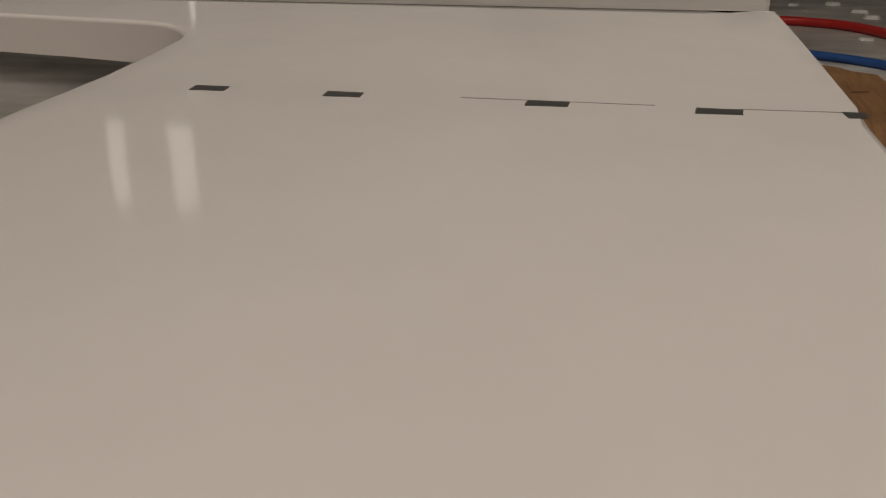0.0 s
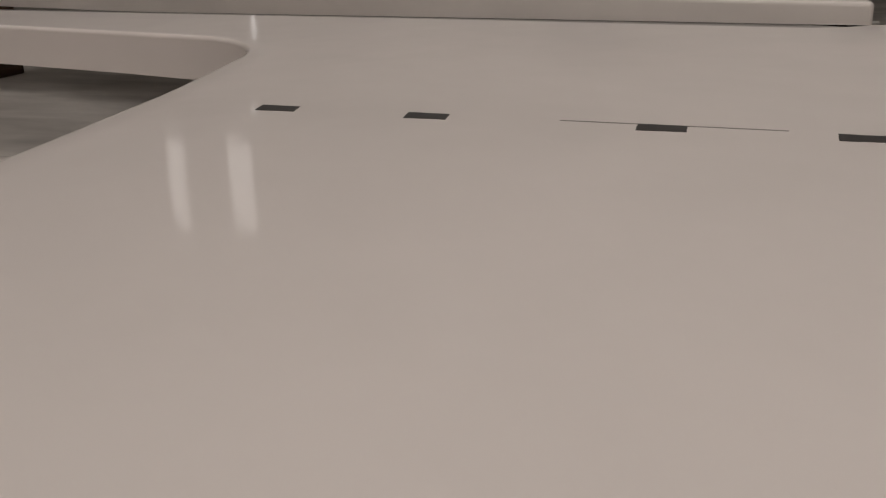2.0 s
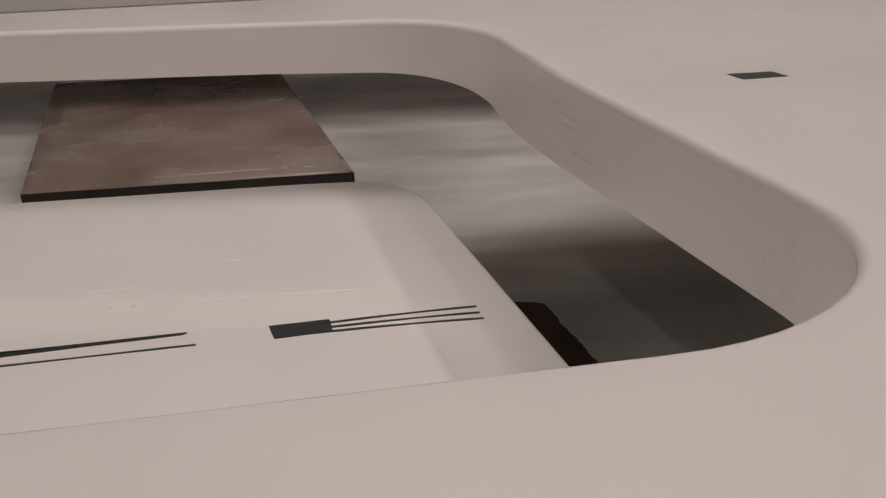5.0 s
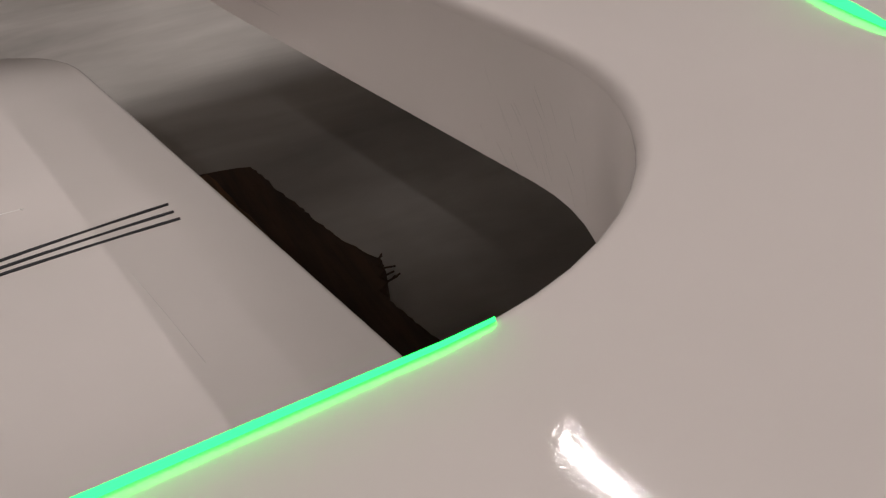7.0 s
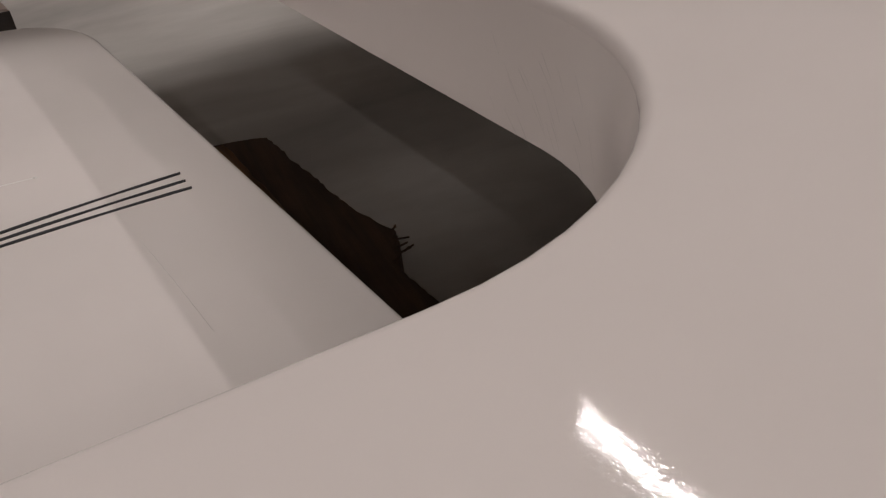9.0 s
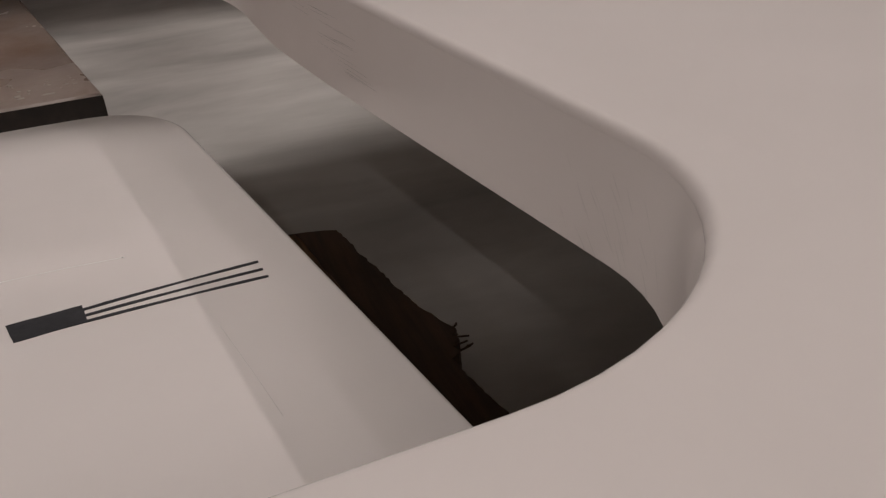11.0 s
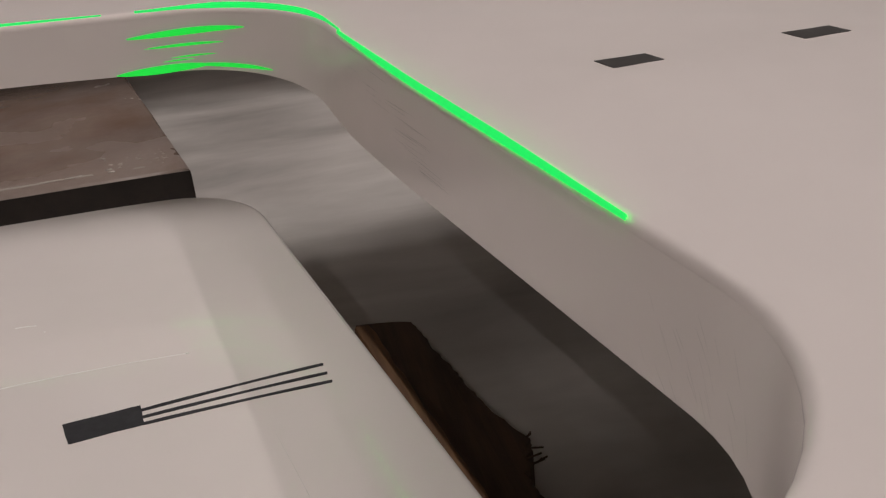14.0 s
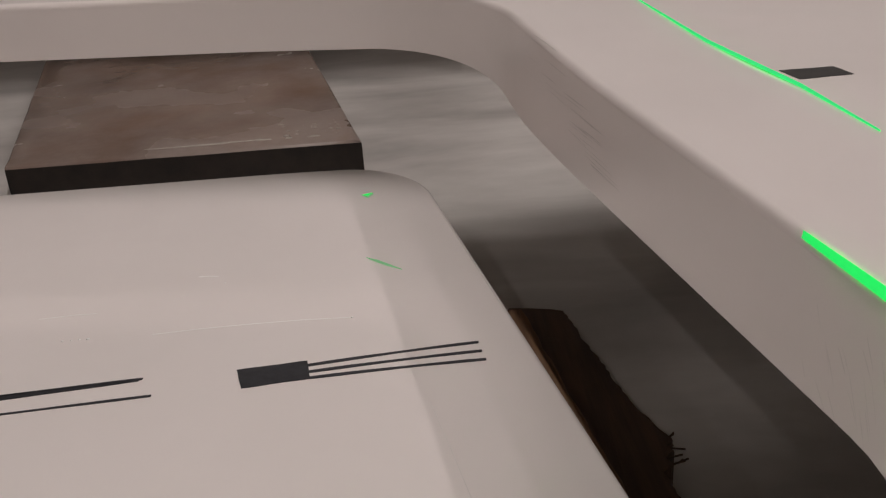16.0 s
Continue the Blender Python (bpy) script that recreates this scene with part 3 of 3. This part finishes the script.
def flakes():
    """White foam flakes on the floor."""
    rng = random.Random(21)
    bm = bmesh.new()
    for _ in range(230):
        x, y = rng.uniform(0.6, 4.6), rng.uniform(0.8, 7.0)
        s = rng.choice((0.005, 0.008, 0.012, 0.02, 0.036)) * rng.uniform(0.6, 1.3)
        n = rng.randint(5, 8)
        a0 = rng.uniform(0, 6.28)
        ring = [(s * rng.uniform(0.55, 1.2) * math.cos(a0 + 6.283 * k / n) * 1.4, s * rng.uniform(0.55, 1.2) * math.sin(a0 + 6.283 * k / n)) for k in range(n)]
        h = min(0.02, s * 0.45)
        rows = skin(bm, [[(x + u, y + v, FLOOR) for u, v in ring], [(x + u * 0.85, y + v * 0.85, FLOOR + h) for u, v in ring]])
        bm.faces.new(rows[1])
    ob = link("foam_flakes", bm, FLAKE)
    tagged(ob, "white foam flakes scattered over the concrete floor", "flakes", kind="stuff")


# ---------------------------------------------------------------- laser light


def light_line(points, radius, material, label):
    """A low glowing ridge put in for laser light on a surface: its outer flank carries the full glare, its inner flank
    the dim edge.
    """
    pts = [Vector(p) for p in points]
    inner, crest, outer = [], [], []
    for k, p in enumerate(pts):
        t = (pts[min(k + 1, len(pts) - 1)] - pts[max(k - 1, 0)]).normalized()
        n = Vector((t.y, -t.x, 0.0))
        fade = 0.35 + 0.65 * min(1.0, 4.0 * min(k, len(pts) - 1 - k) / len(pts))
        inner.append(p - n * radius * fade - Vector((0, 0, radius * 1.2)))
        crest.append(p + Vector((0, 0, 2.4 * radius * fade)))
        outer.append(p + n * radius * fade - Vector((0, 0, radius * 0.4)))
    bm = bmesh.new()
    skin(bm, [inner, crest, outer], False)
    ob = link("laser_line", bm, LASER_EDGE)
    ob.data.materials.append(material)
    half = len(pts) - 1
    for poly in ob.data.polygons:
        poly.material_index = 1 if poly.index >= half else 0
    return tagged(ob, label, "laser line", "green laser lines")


def rim_points(test, up=0.0012, out=0.006):
    res = []
    nrm = normals2d(OPEN)
    pts = [(p + n * out) for p, n in zip(OPEN, nrm)]
    best, run = [], []
    for q in pts + pts:
        if test(q):
            run.append((q.x, q.y, lift(q.x, q.y) + up))
        else:
            best, run = (run if len(run) > len(best) else best), []
    return best


room()
# Housings for every lamp above, the added unseen ones too.
for lamp_x, lamp_y, watts in BAYS_AND_FILL:
    ceiling_light((lamp_x, lamp_y, ROOM_TOP - 0.1), 1.5, SKEW)
for lamp_x, lamp_y, lamp_l in ((-1.75, 5.9, 0.5), (-1.45, 5.3, 0.45)):
    small_light((lamp_x, lamp_y, ROOM_TOP - 0.06), lamp_l)
tall_window(-5.19, 1.97, 2.85, 0.24)
tall_window(-4.44, 1.97, 2.85, 0.31)
dark_wall_disc(-1.03, 1.35, 0.36)
wall_lamp(-4.2, 1.53)
panel = white_panel()
inset_panel()
panel_blocks()
brown_board()
beads()
broken_plank()
splinters()
pine_plank()
far_slab()
hoses()
behind_slab()
flakes()

# tape marks on the large panel
for x, w, s in ((0.0, 0.05, -0.006), (0.189, 0.05, -0.005), (0.449, 0.052, -0.002), (0.647, 0.053, 0.0), (0.812, 0.02, -0.005)):
    dy = 0.0 if x < 0.8 else 0.012
    tape("tape_mark", [(x, dy), (x + w, dy + 0.003), (x + w + s * (x < 0.5), 0.031 + dy), (x + s, 0.031 + dy)], lambda u, v: lift(u, v), TAPE_GREY, "dark grey tape mark stuck on the white panel", "tape marks")
for x0, x1, y0, y1 in ((0.363, 0.6, 0.0275, 0.0325), (0.697, 0.818, 0.0325, 0.04)):
    tape("pencil_line", [(x0, y0), (x1, y1), (x1, y1 + 0.003), (x0, y0 + 0.003)], lambda u, v: lift(u, v) - 0.0002, PENCIL, "thin grey pencil line drawn on the white panel", "pencil lines")

# tape flags on the inset panel: a block and three thin stripes
def flag(ox, oy, turn, block=True):
    c, s = math.cos(turn), math.sin(turn)
    put = lambda x, y: (ox + c * x - s * y, oy + s * x + c * y)
    if block:
        tape("tape_block", [put(0, 0), put(0.063, 0), put(0.0625, 0.032), put(-0.004, 0.033)], inset_z, TAPE, "black tape block at the end of thin stripes", "tape flags")
    return put


put = flag(-0.516, -0.049, math.atan2(0.018, 0.063) * 0.45)
for ends in (((-0.458, -0.0165), (-0.292, 0.0105)), ((-0.4565, -0.028), (-0.2905, -0.006)), ((-0.4545, -0.0385), (-0.288, -0.0215))):
    (x0, y0), (x1, y1) = ends
    tape("tape_stripe", [(x0, y0 - 0.0032), (x1, y1 - 0.0032), (x1, y1 + 0.0008), (x0, y0 + 0.0008)], inset_z, TAPE, "thin black tape stripe on the white inset panel", "tape stripes")
for ends, w0, w1 in ((((-0.86, -0.036), (-0.612, -0.0195)), 0.0034, 0.0034), (((-0.86, -0.068), (-0.598, -0.05)), 0.0034, 0.0034), (((-0.86, -0.047), (-0.615, -0.0215)), 0.016, 0.0016)):
    (x0, y0), (x1, y1) = ends
    tape("tape_stripe", [(x0, y0), (x1, y1), (x1, y1 + w1), (x0, y0 + w0)], inset_z, TAPE, "thin black tape stripe on the white inset panel", "tape stripes")

def scatter():
    """Glowing slivers put in for the green glints the laser throws onto the far corner of the opening's wall."""
    nrm = normals2d(OPEN)
    arc = [(p, n) for p, n in zip(OPEN, nrm) if p.y > 0.33 and -0.62 < p.x < -0.2]
    arc.sort(key=lambda a: a[0].x)
    run = [0.0]
    for (p, _), (q, _) in zip(arc, arc[1:]):
        run.append(run[-1] + (q - p).length)
    def at(u, z):
        u = max(0.0, min(run[-1] - 1e-4, u))
        k = max(i for i in range(len(run)) if run[i] <= u)
        f = (u - run[k]) / (run[k + 1] - run[k])
        p, n = arc[k][0].lerp(arc[k + 1][0], f), arc[k][1]
        return (*(p + n * (0.010 * (1 + (z + 0.009) / 0.066) - 0.0016)), z + lift(p.x, p.y))
    bm = bmesh.new()
    for u0, u1, z0, z1, w in ((0.13, 0.25, -0.073, -0.069, 0.005), (0.22, 0.34, -0.068, -0.074, 0.0025), (0.15, 0.3, -0.03, -0.024, 0.004), (0.17, 0.27, -0.044, -0.042, 0.0016),
                              (0.2, 0.26, -0.058, -0.056, 0.0009), (0.19, 0.23, -0.062, -0.061, 0.0008)):
        n = 14
        up = [at(u0 + (u1 - u0) * k / n, z0 + (z1 - z0) * k / n + w * math.sin(math.pi * (k + 0.2) / (n + 0.4)) ** 0.7) for k in range(n + 1)]
        dn = [at(u0 + (u1 - u0) * k / n, z0 + (z1 - z0) * k / n - w * math.sin(math.pi * (k + 0.2) / (n + 0.4)) ** 0.7) for k in range(n + 1)]
        skin(bm, [dn, up], False)
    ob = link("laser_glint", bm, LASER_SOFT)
    return tagged(ob, "green laser glints on the white wall of the opening", "laser glint", "green laser lines")


def scratches():
    """Fine scuff marks on the wall of the opening."""
    rng = random.Random(31)
    bm = bmesh.new()
    for k in range(46):
        if k < 24:
            y = rng.uniform(0.02, 0.24)
            z = -0.02 - (0.24 - y) * 0.22 + rng.uniform(-0.012, 0.02)
            ln, dz = rng.uniform(0.03, 0.085), rng.uniform(0.0, 0.04)
        else:
            y = rng.uniform(-0.43, -0.33)
            z, ln, dz = rng.uniform(-0.075, -0.02), rng.uniform(0.008, 0.02), rng.uniform(-1.6, -0.8)
        i = min(range(len(OPEN)), key=lambda q: abs(OPEN[q].y - y) + (9 if OPEN[q].x < -0.4 else 0))
        a = OPEN[i]
        rows = []
        for u in range(6):
            yy = y - ln * u / 5
            c = min((q for q in range(len(OPEN) - 1) if OPEN[q].x > -0.4 and min(OPEN[q].y, OPEN[q + 1].y) <= yy <= max(OPEN[q].y, OPEN[q + 1].y)), default=None)
            if c is None:
                continue
            f = (yy - OPEN[c].y) / (OPEN[c + 1].y - OPEN[c].y)
            p = OPEN[c].lerp(OPEN[c + 1], f)
            t = (OPEN[c + 1] - OPEN[c]).normalized()
            zz = z + dz * ln * u / 5
            q = p + Vector((t.y, -t.x)) * (0.010 * (1 + (zz + 0.009) / (thick(yy) - 0.009)) - 0.0004)
            rows.append((q.x, q.y, zz + lift(q.x, yy)))
        w = rng.uniform(0.0003, 0.0007)
        if len(rows) > 2:
            skin(bm, [rows, [(x, yv, zv + w * math.sin(math.pi * (0.1 + 0.8 * m / (len(rows) - 1)))) for m, (x, yv, zv) in enumerate(rows)]], False)
    ob = link("scratches", bm, SCUFF)
    return tagged(ob, "fine grey scuff marks on the white opening wall", "scratches", kind="stuff")


def polish_marks():
    """Pale ridges and tiny resin beads on the inset panel that catch the lamps."""
    bm = bmesh.new()
    for pts, w in ((((-0.62, 0.066), (-0.57, 0.0695), (-0.53, 0.0705), (-0.47, 0.0715), (-0.418, 0.0706)), 0.0007),
                   (((-0.592, 0.191), (-0.58, 0.1905), (-0.57, 0.188)), 0.0013), (((-0.75, 0.12), (-0.71, 0.123), (-0.69, 0.122)), 0.0008),
                   (((-0.345, -0.09), (-0.33, -0.17), (-0.318, -0.24)), 0.0006)):
        low = [(x, y - w, inset_z(x, y)) for x, y in pts]
        mid = [(x, y, inset_z(x, y) + 0.0006) for x, y in pts]
        top = [(x, y + w, inset_z(x, y)) for x, y in pts]
        skin(bm, [low, mid, top], False)
    for x, y, r in ((-0.7111, 0.0684, 0.0016), (-0.702, 0.068, 0.0012), (-0.694, 0.0685, 0.0014), (-0.6848, 0.0676, 0.0022), (-0.4165, 0.0706, 0.0016), (-0.56, 0.17, 0.0012)):
        bmesh.ops.create_icosphere(bm, subdivisions=2, radius=r, matrix=Matrix.Translation((x, y, inset_z(x, y))) @ Matrix.Diagonal((1, 1, 0.6, 1)))
    ob = link("polish_marks", bm, GLOSS_BEAD, smooth=True)
    return tagged(ob, "pale ridges and tiny glossy beads on the inset panel", "polish marks", kind="stuff")


GLOSS_BEAD = plain("glossy_resin_bead", (0.86, 0.84, 0.82), (0.9, 0.88, 0.86), 0.05, 40.0)
polish_marks()
SCUFF = plain("scuff_mark", (0.36, 0.34, 0.325), (0.48, 0.455, 0.435), 0.6, 60.0)
scratches()
UP = 0.0008
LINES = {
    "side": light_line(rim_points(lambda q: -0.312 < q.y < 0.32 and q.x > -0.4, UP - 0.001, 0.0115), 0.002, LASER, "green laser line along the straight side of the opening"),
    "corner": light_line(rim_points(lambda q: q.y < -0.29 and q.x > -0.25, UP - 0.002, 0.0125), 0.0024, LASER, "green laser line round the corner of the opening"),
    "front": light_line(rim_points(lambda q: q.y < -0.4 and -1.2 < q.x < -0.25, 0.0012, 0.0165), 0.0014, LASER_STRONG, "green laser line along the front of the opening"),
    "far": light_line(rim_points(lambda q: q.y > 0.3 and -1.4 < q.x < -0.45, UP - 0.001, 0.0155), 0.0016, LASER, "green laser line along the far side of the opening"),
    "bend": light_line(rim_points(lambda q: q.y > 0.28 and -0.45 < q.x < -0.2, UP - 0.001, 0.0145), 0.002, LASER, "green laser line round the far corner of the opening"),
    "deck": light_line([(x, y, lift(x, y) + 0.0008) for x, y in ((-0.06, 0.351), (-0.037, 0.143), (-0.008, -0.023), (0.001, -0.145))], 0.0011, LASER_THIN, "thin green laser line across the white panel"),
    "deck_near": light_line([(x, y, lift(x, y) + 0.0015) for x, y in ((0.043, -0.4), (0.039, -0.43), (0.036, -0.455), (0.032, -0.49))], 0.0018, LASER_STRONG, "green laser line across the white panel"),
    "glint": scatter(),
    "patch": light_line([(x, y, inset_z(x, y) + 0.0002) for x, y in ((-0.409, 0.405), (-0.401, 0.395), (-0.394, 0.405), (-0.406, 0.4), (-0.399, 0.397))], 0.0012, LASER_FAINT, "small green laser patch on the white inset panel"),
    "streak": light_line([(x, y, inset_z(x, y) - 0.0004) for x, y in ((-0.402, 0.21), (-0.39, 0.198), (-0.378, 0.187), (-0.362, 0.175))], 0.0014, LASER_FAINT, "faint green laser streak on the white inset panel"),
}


def motions():
    # the laser flashes: each line rises out of the panel while it is lit
    flashes = {"side": (11.3, 13.1, 14.0, 14.9), "corner": (3.0, 11.3, 14.2, 15.1, 16.0), "front": (3.0, 7.0, 7.9), "far": (3.0, 13.1, 14.0), "bend": (1.0, 1.2, 2.1, 13.1, 14.0, 14.9, 15.8),
               "deck": (12.4, 13.3, 14.2, 15.1, 16.0), "deck_near": (7.0,), "glint": (3.0, 13.1, 14.0), "patch": (16.0,), "streak": (16.0,)}
    high = pose(0, 0, 0)
    for key, times in flashes.items():
        low = pose(0.02, 0.045, 0.012) if key == "glint" else pose(0, 0, -0.05)
        rows = [(0.0, low)]
        for a in times:
            rows += [(a - 0.1, low), (a - 0.034, high), (min(a + 0.034, 16.0), high)]
            if a < 16:
                rows.append((a + 0.1, low))
        if rows[-1][0] < 16:
            rows.append((16.0, low))
        walk(LINES[key], rows)


motions()
